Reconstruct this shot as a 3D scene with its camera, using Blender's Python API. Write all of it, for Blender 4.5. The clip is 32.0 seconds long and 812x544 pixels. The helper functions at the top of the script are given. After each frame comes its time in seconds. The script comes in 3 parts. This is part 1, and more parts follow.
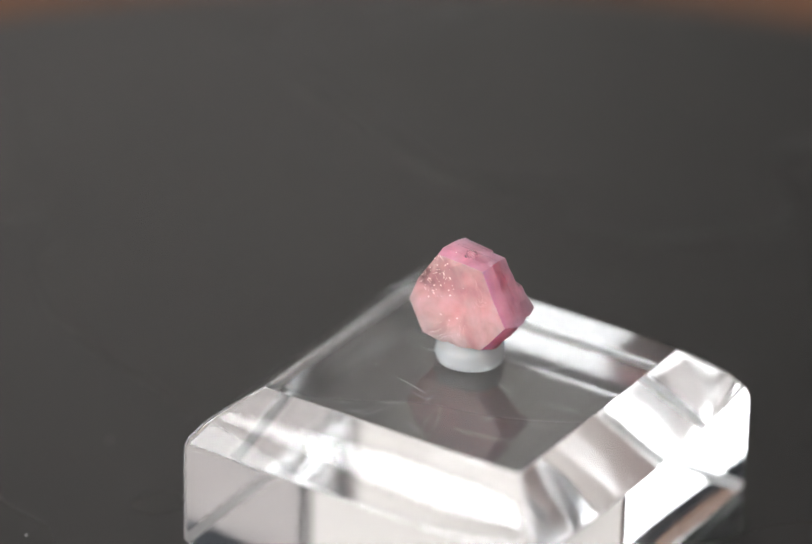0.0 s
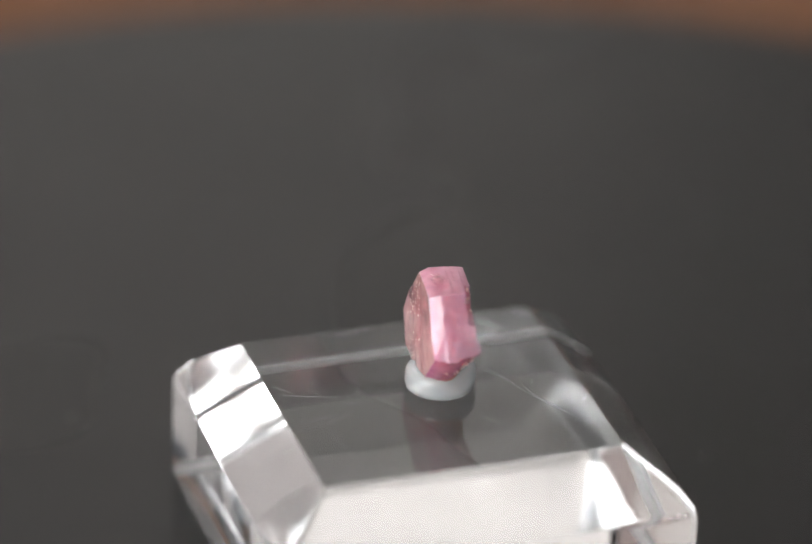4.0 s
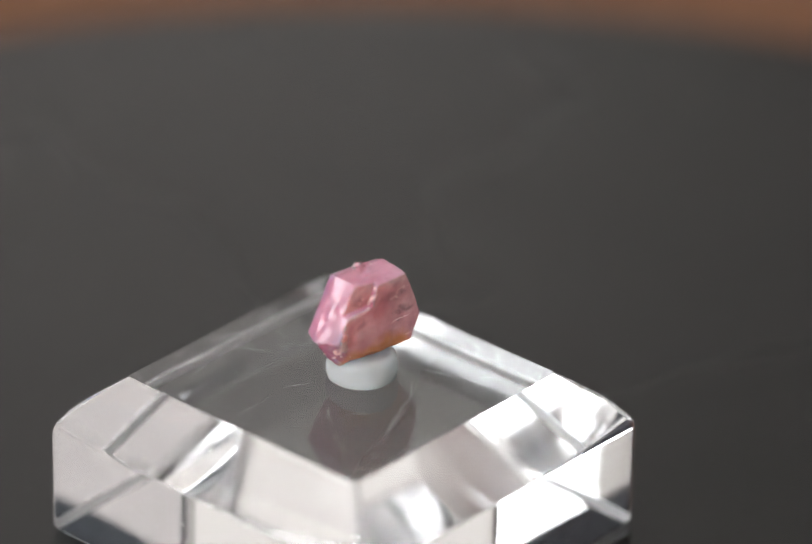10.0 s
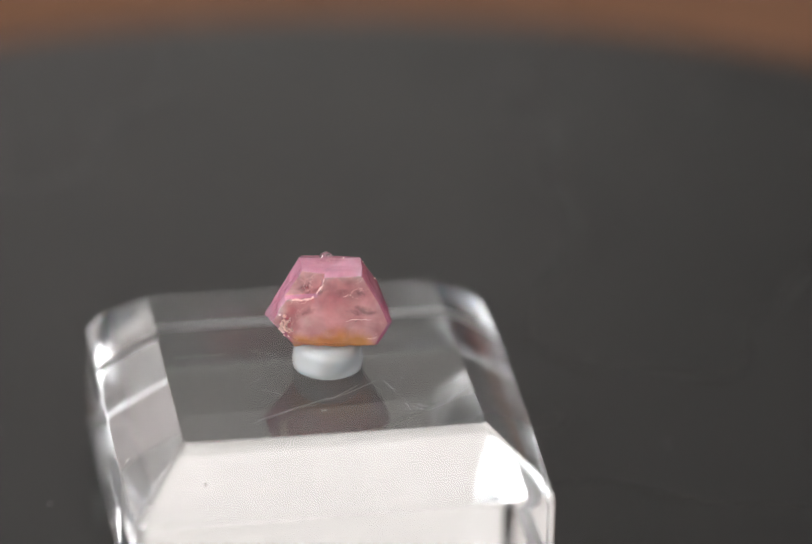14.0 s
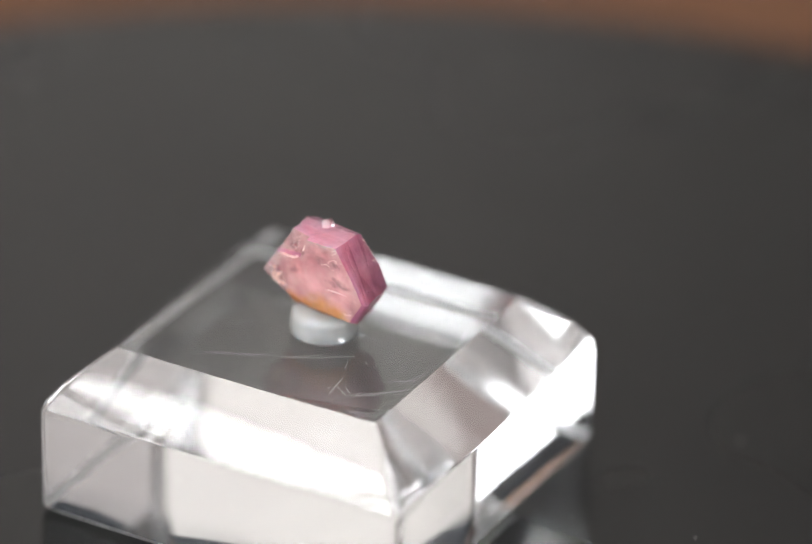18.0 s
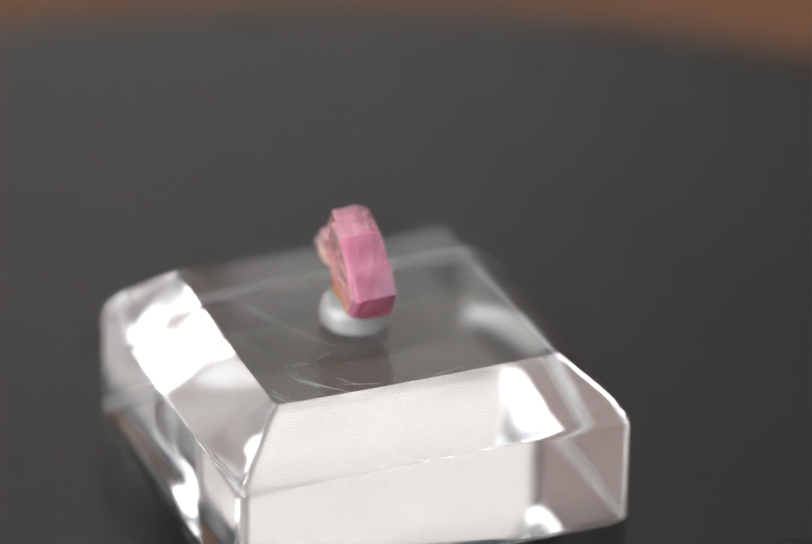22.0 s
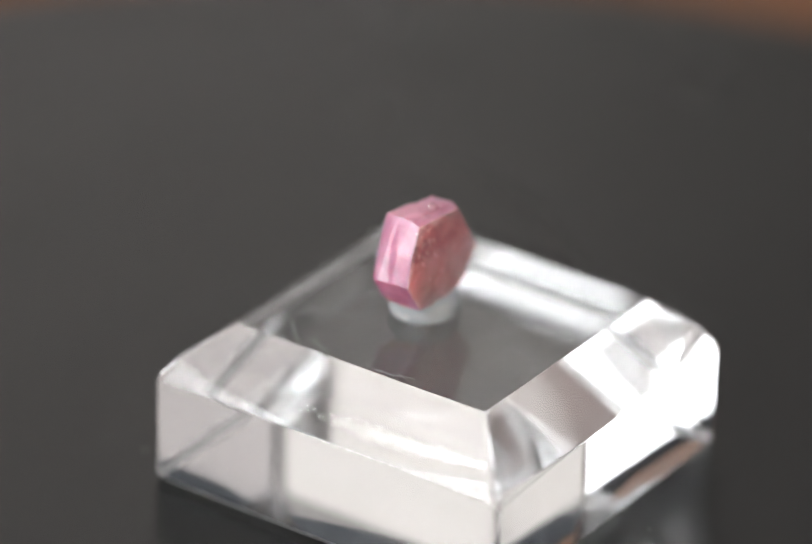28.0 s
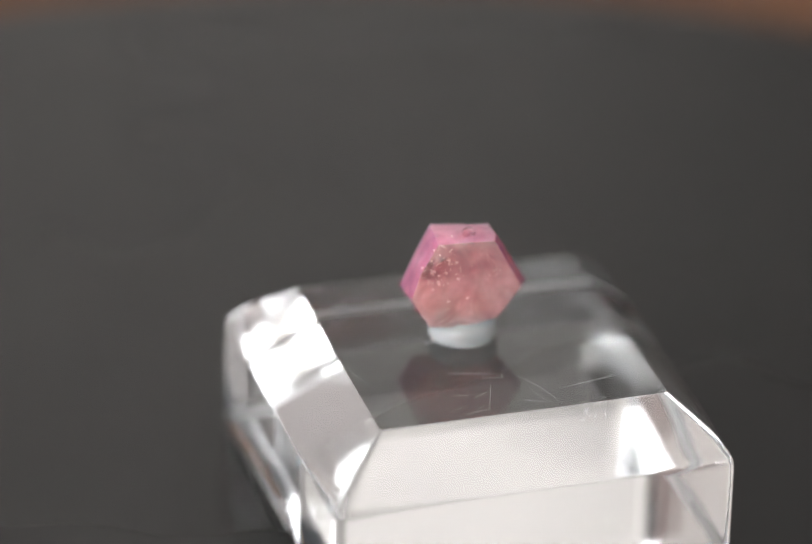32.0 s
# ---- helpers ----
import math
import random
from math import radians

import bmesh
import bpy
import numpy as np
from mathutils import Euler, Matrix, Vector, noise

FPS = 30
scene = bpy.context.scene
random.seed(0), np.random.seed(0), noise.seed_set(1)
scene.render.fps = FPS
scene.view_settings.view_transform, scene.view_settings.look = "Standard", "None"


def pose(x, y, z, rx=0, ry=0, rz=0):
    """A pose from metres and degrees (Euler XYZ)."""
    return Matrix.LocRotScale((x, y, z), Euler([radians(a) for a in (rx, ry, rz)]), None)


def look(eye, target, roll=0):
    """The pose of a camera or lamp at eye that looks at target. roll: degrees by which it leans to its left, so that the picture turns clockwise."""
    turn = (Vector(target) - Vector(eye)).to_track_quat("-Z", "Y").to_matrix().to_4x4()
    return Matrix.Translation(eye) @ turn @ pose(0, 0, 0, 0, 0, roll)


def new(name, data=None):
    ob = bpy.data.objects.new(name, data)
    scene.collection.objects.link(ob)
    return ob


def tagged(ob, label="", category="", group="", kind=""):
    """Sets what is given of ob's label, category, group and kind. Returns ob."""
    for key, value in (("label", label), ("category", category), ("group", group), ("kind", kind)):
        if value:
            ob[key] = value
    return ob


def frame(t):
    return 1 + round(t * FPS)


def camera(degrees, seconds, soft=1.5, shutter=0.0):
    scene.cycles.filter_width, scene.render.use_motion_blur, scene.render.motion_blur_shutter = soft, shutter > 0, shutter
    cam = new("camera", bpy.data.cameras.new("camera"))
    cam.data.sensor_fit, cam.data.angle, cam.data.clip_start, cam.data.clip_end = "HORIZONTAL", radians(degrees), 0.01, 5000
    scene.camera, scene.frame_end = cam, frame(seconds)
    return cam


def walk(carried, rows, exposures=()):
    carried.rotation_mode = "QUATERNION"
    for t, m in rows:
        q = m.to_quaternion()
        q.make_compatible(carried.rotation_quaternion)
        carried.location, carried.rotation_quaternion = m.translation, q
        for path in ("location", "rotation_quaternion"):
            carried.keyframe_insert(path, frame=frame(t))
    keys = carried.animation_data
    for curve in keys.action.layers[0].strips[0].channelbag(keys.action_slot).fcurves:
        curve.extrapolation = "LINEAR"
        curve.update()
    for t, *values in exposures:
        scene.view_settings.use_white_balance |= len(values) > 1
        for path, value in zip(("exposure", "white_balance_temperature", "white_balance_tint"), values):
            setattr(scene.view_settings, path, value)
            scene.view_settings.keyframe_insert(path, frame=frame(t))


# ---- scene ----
from mathutils.bvhtree import BVHTree

# ---- camera: a long lens on a light tripod, looking down on a slowly turning disc ----
EYE = (0.0, -0.29037, 0.17277)
PITCH, YAW, ROLL = -27.914, 0.081, 1.276
cam = camera(10.1417, 32.0, 1.5)
cam.data.dof.use_dof = True
cam.data.dof.focus_distance = 0.3265
cam.data.dof.aperture_fstop = 11.0
SWAY = 0.006485    # degrees of one step of the tripod's slight sway


def aim(right, up):
    return pose(*EYE, 90 + PITCH + SWAY * up, 0, -YAW + SWAY * right) @ pose(0, 0, 0, 0, 0, ROLL)


walk(cam, [(t, aim(a, b)) for t, a, b in (
    (0.0, -2.0, -7.1), (0.5, -2.6, -10.4), (1.0, 0.9, -8.7), (1.5, 2.6, -1.3), (2.0, 1.7, 1.4), (2.5, -2.3, 4.7), (3.0, 0.2, 6.6),
    (3.5, 3.2, 9.4), (5.5, 4.2, 6.5), (6.0, 4.5, 3.1), (6.5, -1.5, 3.8), (7.0, -3.4, 1.9), (7.5, -4.0, 0.0), (8.0, -1.8, -0.5),
    (8.5, 2.2, -2.5), (9.0, 1.2, -4.2), (9.5, -2.5, -8.4), (10.0, -1.6, -10.0), (10.5, -1.3, -5.9), (11.0, -2.4, -4.2),
    (11.5, -3.8, -4.0), (12.0, -2.1, -2.0), (12.5, -0.3, 1.9), (13.0, -1.9, 7.4), (13.5, -2.3, 9.0), (14.0, -1.4, 7.6),
    (14.5, -1.5, 6.8), (16.5, -2.7, -4.4), (17.0, 0.5, -6.1), (17.5, 2.7, -7.9), (18.0, -2.9, -11.0), (18.5, -2.7, -11.4),
    (19.0, 0.6, -9.2), (19.5, 1.0, -2.9), (20.0, 0.5, 0.9), (20.5, 0.7, 5.0), (21.0, 2.4, 4.0), (21.5, 3.4, 4.5), (22.0, 0.2, 7.0),
    (22.5, -1.6, 5.5), (23.0, -3.8, 2.9), (23.5, -5.9, 0.8), (24.0, -6.3, 1.7), (24.5, -5.0, 2.2), (25.0, 1.2, 3.4), (25.5, 3.3, 2.2),
    (27.5, -6.8, -9.1), (28.0, -4.7, -7.5), (28.5, -2.8, -6.4), (29.0, -1.1, -2.8), (29.5, 0.7, 3.0), (30.0, 2.5, 3.6),
    (30.5, 1.1, 4.1), (31.0, -2.9, 5.3), (31.5, -2.1, 5.5), (32.0, -3.6, 7.1))])

# turning of the platter, radians from the start
OMEGA, ALPHA = -0.172738, 0.00011


def turn(t):
    return Matrix.Rotation(OMEGA * t + ALPHA * t * t, 4, "Z")


def turning_rows(base, lift=0.0):
    return [(0.5 * i, Matrix.Translation((0, 0, lift)) @ turn(0.5 * i) @ base) for i in range(65)]


# ---- world and light: overcast daylight through the windows of a pale room ----
world = bpy.data.worlds.new("world")
scene.world = world
world.use_nodes = True
wb = world.node_tree.nodes["Background"]
sky = world.node_tree.nodes.new("ShaderNodeTexSky")
sky.sky_type, sky.sun_disc = "NISHITA", False
sky.sun_elevation, sky.sun_rotation = radians(40), radians(240)
world.node_tree.links.new(sky.outputs[0], wb.inputs[0])
wb.inputs[1].default_value = 0.1
scene.view_settings.exposure = 0.0
scene.cycles.max_bounces, scene.cycles.glossy_bounces, scene.cycles.transmission_bounces = 40, 40, 40


def area(name, m, sx, sy, watts, color):
    d = bpy.data.lights.new(name, "AREA")
    d.shape, d.size, d.size_y, d.energy, d.color = "RECTANGLE", sx, sy, watts, color
    ob = new(name, d)
    ob.matrix_world = m
    return ob


# room: west and east walls, back, front, floor and ceiling (the platter's top is at height 0)
RX, RXE, RY0, RY1, RZ0, RZ1 = 1.25, 1.68, -2.05, 1.5, -0.78, 2.05
WIN_W = (-1.95, -0.14, 0.23, 1.24)   # opening in the west wall: y, y, z, z
WIN_T = (-1.95, -0.14, 1.36, 1.86)    # upper light over it
FILL_WIN_S = (-1.2, -0.62, 0.23, 1.9)     # opening added in the south wall by the corner, for fill light: x, x, z, z
WIN_E = (-1.95, -1.46, 0.5, 0.95)    # opening in the east wall
DAY = (0.96, 0.975, 0.985)            # colour of the overcast sky


def window_light(eye, target, w, h, radiance):
    area("window_light", look(eye, target), w, h, math.pi * radiance * w * h, DAY)


# the open sky high up is brighter than what stands low before the window
for (y0, y1, z0, z1), radiance in ((WIN_W, 6.8), (WIN_T, 15.0)):
    window_light((-RX - 0.09, (y0 + y1) / 2, (z0 + z1) / 2), (0, (y0 + y1) / 2, (z0 + z1) / 2), y1 - y0, z1 - z0, radiance)
window_light((RXE + 0.09, (WIN_E[0] + WIN_E[1]) / 2, (WIN_E[2] + WIN_E[3]) / 2), (0, (WIN_E[0] + WIN_E[1]) / 2, (WIN_E[2] + WIN_E[3]) / 2),
             WIN_E[1] - WIN_E[0], WIN_E[3] - WIN_E[2], 8.0)
# unseen added window: a fill lamp that brightens the north wall
window_light(((FILL_WIN_S[0] + FILL_WIN_S[1]) / 2, RY0 - 0.09, (FILL_WIN_S[2] + FILL_WIN_S[3]) / 2), ((FILL_WIN_S[0] + FILL_WIN_S[1]) / 2, 0, (FILL_WIN_S[2] + FILL_WIN_S[3]) / 2),
             FILL_WIN_S[1] - FILL_WIN_S[0], FILL_WIN_S[3] - FILL_WIN_S[2], 17.0)


# ---- materials ----
def material(name):
    m = bpy.data.materials.new(name)
    m.use_nodes = True
    n = m.node_tree.nodes
    return m, n, m.node_tree.links, n["Principled BSDF"]


def node(n, kind, **values):
    nd = n.new(kind)
    for k, v in values.items():
        nd.inputs[k.replace("_", " ")].default_value = v
    return nd


def ramp(n, stops):
    r = n.new("ShaderNodeValToRGB")
    el = r.color_ramp.elements
    el[0].position, el[0].color = stops[0][0], (*stops[0][1], 1)
    el[1].position, el[1].color = stops[-1][0], (*stops[-1][1], 1)
    for p, c in stops[1:-1]:
        e = el.new(p)
        e.color = (*c, 1)
    return r


def grey(v):
    return (v, v, v)


def noise_of(n, l, scale, detail=4.0, stretch=None, distortion=0.0):
    tex = n.new("ShaderNodeTexCoord")
    nz = node(n, "ShaderNodeTexNoise", Scale=scale, Detail=detail, Distortion=distortion)
    if stretch:
        mp = n.new("ShaderNodeMapping")
        mp.inputs["Scale"].default_value = stretch
        l.new(tex.outputs["Object"], mp.inputs[0])
        l.new(mp.outputs[0], nz.inputs["Vector"])
    else:
        l.new(tex.outputs["Object"], nz.inputs["Vector"])
    return nz


def plain(name, color, rough, noise_scale=6.0, amount=0.06):
    m, n, l, b = material(name)
    nz = noise_of(n, l, noise_scale, 6.0)
    r = ramp(n, [(0.3, [c * (1 - amount) for c in color]), (0.7, [min(1, c * (1 + amount)) for c in color])])
    l.new(nz.outputs[0], r.inputs[0])
    l.new(r.outputs[0], b.inputs["Base Color"])
    b.inputs["Roughness"].default_value = rough
    return m


def bump(n, l, b, source, strength, distance):
    bp = n.new("ShaderNodeBump")
    bp.inputs["Strength"].default_value = strength
    bp.inputs["Distance"].default_value = distance
    l.new(source, bp.inputs["Height"])
    l.new(bp.outputs[0], b.inputs["Normal"])
    return bp


def mat_acrylic():
    m, n, l, b = material("clear_acrylic")
    b.inputs["Base Color"].default_value = (0.985, 0.99, 0.99, 1)
    b.inputs["Transmission Weight"].default_value = 1
    b.inputs["IOR"].default_value = 1.49
    b.inputs["Roughness"].default_value = 0.0
    return m


def mat_scratch():
    m, n, l, b = material("scratched_acrylic")
    b.inputs["Base Color"].default_value = (0.68, 0.69, 0.7, 1)
    b.inputs["Roughness"].default_value = 0.6
    b.inputs["Transmission Weight"].default_value = 0.78
    return m


def mat_ground():
    m, n, l, b = material("ground_acrylic")
    b.inputs["Base Color"].default_value = (0.97, 0.975, 0.98, 1)
    b.inputs["Transmission Weight"].default_value = 0.85
    b.inputs["IOR"].default_value = 1.49
    b.inputs["Roughness"].default_value = 0.45
    return m


def mat_disc():
    m, n, l, b = material("satin_black_plastic")
    nz = noise_of(n, l, 30.0)
    r = ramp(n, [(0.3, (0.0045, 0.0044, 0.0042)), (0.7, (0.0065, 0.0064, 0.006))])
    l.new(nz.outputs[0], r.inputs[0])
    l.new(r.outputs[0], b.inputs["Base Color"])
    rr = ramp(n, [(0.3, grey(0.25)), (0.7, grey(0.3))])
    n2 = noise_of(n, l, 12.0, 3.0)
    l.new(n2.outputs[0], rr.inputs[0])
    l.new(rr.outputs[0], b.inputs["Roughness"])
    b.inputs["IOR"].default_value = 1.375
    fine = noise_of(n, l, 2500.0, 2.0)
    bump(n, l, b, fine.outputs[0], 0.05, 0.0002)
    return m


def mat_crystal():
    m, n, l, b = material("pink_crystal")

    def math_node(op, a, b_):
        q = n.new("ShaderNodeMath")
        q.operation = op
        for k, v in enumerate((a, b_)):
            if isinstance(v, (int, float)):
                q.inputs[k].default_value = v
            else:
                l.new(v, q.inputs[k])
        return q.outputs[0]

    def blend(fac, a, color):
        q = n.new("ShaderNodeMixRGB")
        l.new(fac, q.inputs[0])
        l.new(a, q.inputs[1])
        q.inputs[2].default_value = (*color, 1)
        return q.outputs[0]

    tex = n.new("ShaderNodeTexCoord")
    sep, nor = n.new("ShaderNodeSeparateXYZ"), n.new("ShaderNodeSeparateXYZ")
    l.new(tex.outputs["Object"], sep.inputs[0])
    l.new(tex.outputs["Normal"], nor.inputs[0])
    # the two broad faces of the plate are clean and clear, the narrow sides frosted
    broad = ramp(n, [(0.72, grey(0.0)), (0.9, grey(1.0))])
    l.new(math_node("ABSOLUTE", nor.outputs["Y"], 0.0), broad.inputs[0])
    # pink and salmon clouds, deeper on the sides
    cloud = noise_of(n, l, 420.0, 6.0, distortion=0.5)
    pink = ramp(n, [(0.3, (0.68, 0.295, 0.315)), (0.5, (0.77, 0.4, 0.41)), (0.7, (0.83, 0.515, 0.5))])
    l.new(cloud.outputs[0], pink.inputs[0])
    side = ramp(n, [(0.3, (0.5, 0.19, 0.275)), (0.5, (0.56, 0.24, 0.335)), (0.7, (0.62, 0.3, 0.39))])
    l.new(cloud.outputs[0], side.inputs[0])
    both = n.new("ShaderNodeMixRGB")
    l.new(broad.outputs[0], both.inputs[0])
    l.new(side.outputs[0], both.inputs[1])
    l.new(pink.outputs[0], both.inputs[2])
    ragged = noise_of(n, l, 500.0, 5.0)
    # violet growth streaks
    streak = noise_of(n, l, 300.0, 3.0, (4.0, 4.0, 0.2))
    vio = ramp(n, [(0.46, grey(0)), (0.64, grey(0.22))])
    l.new(streak.outputs[0], vio.inputs[0])
    color = blend(math_node("MULTIPLY", vio.outputs[0], math_node("SUBTRACT", 1.0, math_node("MAXIMUM", math_node("MULTIPLY", broad.outputs[0], 0.85), math_node("ABSOLUTE", nor.outputs["Z"], 0.0)))), both.outputs[0], (0.45, 0.13, 0.27))
    # a violet growth zone along one rim
    rim = ramp(n, [(0.35, grey(0)), (0.85, grey(0.35))])
    l.new(math_node("ADD", math_node("MULTIPLY", sep.outputs["Y"], 900.0), math_node("MULTIPLY", math_node("SUBTRACT", ragged.outputs[0], 0.5), 0.9)), rim.inputs[0])
    flank = ramp(n, [(0.35, grey(0)), (0.6, grey(1))])
    l.new(math_node("MULTIPLY", nor.outputs["X"], -1.0), flank.inputs[0])
    color = blend(math_node("MULTIPLY", rim.outputs[0], flank.outputs[0]), color, (0.32, 0.085, 0.28))
    # the opposite flank is more magenta
    flank = ramp(n, [(0.45, grey(0)), (0.75, grey(1))])
    l.new(nor.outputs["X"], flank.inputs[0])
    patchy = ramp(n, [(0.35, grey(0.1)), (0.65, grey(0.6))])
    l.new(ragged.outputs[0], patchy.inputs[0])
    color = blend(math_node("MULTIPLY", flank.outputs[0], patchy.outputs[0]), color, (0.48, 0.15, 0.3))
    # amber stain on the broken foot
    v = math_node("ADD", sep.outputs["Z"], math_node("MULTIPLY", ragged.outputs[0], 0.0042))
    v = math_node("ADD", v, math_node("MULTIPLY", sep.outputs["Y"], 0.8))
    v = math_node("ADD", v, math_node("MULTIPLY", math_node("MULTIPLY", sep.outputs["X"], sep.outputs["X"]), 75.0))
    mr = n.new("ShaderNodeMapRange")
    mr.inputs["From Min"].default_value, mr.inputs["From Max"].default_value = 0.0046, 0.0034
    mr.inputs["To Max"].default_value = 0.95
    l.new(v, mr.inputs["Value"])
    color = blend(mr.outputs[0], color, (0.6, 0.23, 0.04))
    # the lower half is tinged with pale orange
    warm = n.new("ShaderNodeMapRange")
    warm.inputs["From Min"].default_value, warm.inputs["From Max"].default_value = 0.0072, 0.0048
    warm.inputs["To Max"].default_value = 0.13
    l.new(math_node("ADD", sep.outputs["Z"], math_node("MULTIPLY", ragged.outputs[0], 0.004)), warm.inputs["Value"])
    color = blend(math_node("MULTIPLY", warm.outputs[0], broad.outputs[0]), color, (0.79, 0.46, 0.36))
    # thin pale healed cracks
    crack = noise_of(n, l, 420.0, 4.0, distortion=1.5)
    line = ramp(n, [(0.485, grey(0)), (0.5, grey(1)), (0.515, grey(0))])
    l.new(crack.outputs[0], line.inputs[0])
    sparse = ramp(n, [(0.5, grey(0)), (0.6, grey(1))])
    l.new(noise_of(n, l, 300.0, 2.0).outputs[0], sparse.inputs[0])
    veil = math_node("MULTIPLY", math_node("MULTIPLY", line.outputs[0], sparse.outputs[0]), broad.outputs[0])
    color = blend(math_node("MULTIPLY", veil, 0.35), color, (0.98, 0.82, 0.74))
    l.new(color, b.inputs["Base Color"])
    # clear windows in the broad face, veiled in between
    warp = noise_of(n, l, 700.0, 6.0, distortion=0.8)
    clear = None
    near = math_node("LESS_THAN", sep.outputs["Y"], -0.0006)
    for cx, cz, ra, rb, k in ((-1.8, 7.3, 1.1, 0.7, 1), (1.3, 6.9, 1.5, 0.55, 1), (2.3, 5.2, 1.1, 0.6, 1), (-2.2, 5.4, 0.8, 0.4, 1), (2.2, 6.4, 1.2, 1.2, 0)):
        dx = math_node("MULTIPLY", math_node("SUBTRACT", sep.outputs["X"], cx / 1000), 1000 / ra)
        dz = math_node("MULTIPLY", math_node("SUBTRACT", sep.outputs["Z"], cz / 1000), 1000 / rb)
        q = math_node("ADD", math_node("MULTIPLY", dx, dx), math_node("MULTIPLY", dz, dz))
        q = math_node("SUBTRACT", 5.2, math_node("ADD", q, math_node("MULTIPLY", warp.outputs[0], 8.5)))
        q = math_node("SUBTRACT", q, math_node("MULTIPLY", math_node("ABSOLUTE", math_node("SUBTRACT", near, k), 0.0), 50.0))
        clear = q if clear is None else math_node("MAXIMUM", clear, q)
    pane = ramp(n, [(0.0, grey(0.0)), (1.0, grey(1.0))])
    pane.color_ramp.interpolation = "EASE"
    l.new(math_node("MULTIPLY", clear, 0.45), pane.inputs[0])
    window = math_node("MULTIPLY", pane.outputs[0], broad.outputs[0])
    base_t = math_node("ADD", 0.37, math_node("MULTIPLY", broad.outputs[0], 0.08))
    upper = n.new("ShaderNodeMapRange")
    upper.inputs["From Min"].default_value, upper.inputs["From Max"].default_value = 0.0045, 0.0075
    upper.inputs["To Max"].default_value = 0.13
    l.new(sep.outputs["Z"], upper.inputs["Value"])
    base_t = math_node("ADD", base_t, math_node("MULTIPLY", upper.outputs[0], broad.outputs[0]))
    tr = math_node("ADD", base_t, math_node("MULTIPLY", window, 0.32))
    # cloudy and clear zones
    zone = ramp(n, [(0.36, grey(0.0)), (0.62, grey(1.0))])
    l.new(noise_of(n, l, 520.0, 5.0, distortion=0.5).outputs[0], zone.inputs[0])
    tr = math_node("ADD", tr, math_node("MULTIPLY", math_node("SUBTRACT", zone.outputs[0], 0.5), 0.22))
    l.new(math_node("SUBTRACT", tr, math_node("MULTIPLY", veil, 0.4)), b.inputs["Transmission Weight"])
    ro = math_node("SUBTRACT", 0.18, math_node("MULTIPLY", broad.outputs[0], 0.04))
    l.new(math_node("SUBTRACT", ro, math_node("MULTIPLY", window, 0.14)), b.inputs["Roughness"])
    b.inputs["IOR"].default_value = 1.7
    b.inputs["Subsurface Weight"].default_value = 0.85
    b.inputs["Subsurface Radius"].default_value = (1.0, 0.45, 0.42)
    b.inputs["Subsurface Scale"].default_value = 0.006
    relief = noise_of(n, l, 1100.0, 5.0, distortion=0.4)
    bump(n, l, b, relief.outputs[0], 0.25, 0.0002)
    return m


def mat_putty():
    m, n, l, b = material("clear_putty")
    b.inputs["Base Color"].default_value = (0.9, 0.95, 1.0, 1)
    b.inputs["Transmission Weight"].default_value = 0.74
    b.inputs["IOR"].default_value = 1.45
    b.inputs["Roughness"].default_value = 0.04
    b.inputs["Subsurface Weight"].default_value = 0.8
    b.inputs["Subsurface Radius"].default_value = (0.8, 0.9, 1.0)
    b.inputs["Subsurface Scale"].default_value = 0.0015
    lump = noise_of(n, l, 260.0, 2.0)
    bump(n, l, b, lump.outputs[0], 0.3, 0.001)
    return m


def mat_grain():
    m, n, l, b = material("clear_mineral_grain")
    sp = noise_of(n, l, 4000.0, 3.0)
    r = ramp(n, [(0.3, (0.84, 0.6, 0.66)), (0.7, (0.91, 0.74, 0.78))])
    l.new(sp.outputs[0], r.inputs[0])
    l.new(r.outputs[0], b.inputs["Base Color"])
    b.inputs["Roughness"].default_value = 0.1
    b.inputs["IOR"].default_value = 1.6
    b.inputs["Transmission Weight"].default_value = 0.93
    return m


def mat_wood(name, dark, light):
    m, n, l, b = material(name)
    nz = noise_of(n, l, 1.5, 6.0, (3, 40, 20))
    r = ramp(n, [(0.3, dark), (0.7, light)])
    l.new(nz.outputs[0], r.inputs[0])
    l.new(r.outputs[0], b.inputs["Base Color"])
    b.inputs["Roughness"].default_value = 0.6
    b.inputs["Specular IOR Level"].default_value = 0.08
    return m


CRACK = plain("pale_crack", (0.88, 0.62, 0.54), 0.3, 3000.0, 0.1)
CRACK.node_tree.nodes["Principled BSDF"].inputs["Transmission Weight"].default_value = 0.45
ACRYLIC, GROUND, SCRATCH, DISC, CRYSTAL, PUTTY, GRAIN = mat_acrylic(), mat_ground(), mat_scratch(), mat_disc(), mat_crystal(), mat_putty(), mat_grain()
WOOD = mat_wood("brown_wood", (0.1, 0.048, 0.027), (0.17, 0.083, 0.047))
DOOR = mat_wood("reddish_door_wood", (0.18, 0.1, 0.08), (0.32, 0.18, 0.145))
CURTAIN = plain("grey_blue_cloth", (0.15, 0.165, 0.195), 0.85, 40.0, 0.15)
PANE = plain("mauve_grey_frosted_pane", (0.34, 0.265, 0.26), 0.45, 9.0, 0.3)
WALL = plain("cream_wall_paint", (0.88, 0.845, 0.815), 0.8)
WALL_M = plain("mauve_wall_paint", (0.6, 0.51, 0.5), 0.8)
# grey that stands in for the darkness of camera and operator
CAMERA_SIDE = plain("camera_side_grey", (0.3, 0.29, 0.285), 0.8)
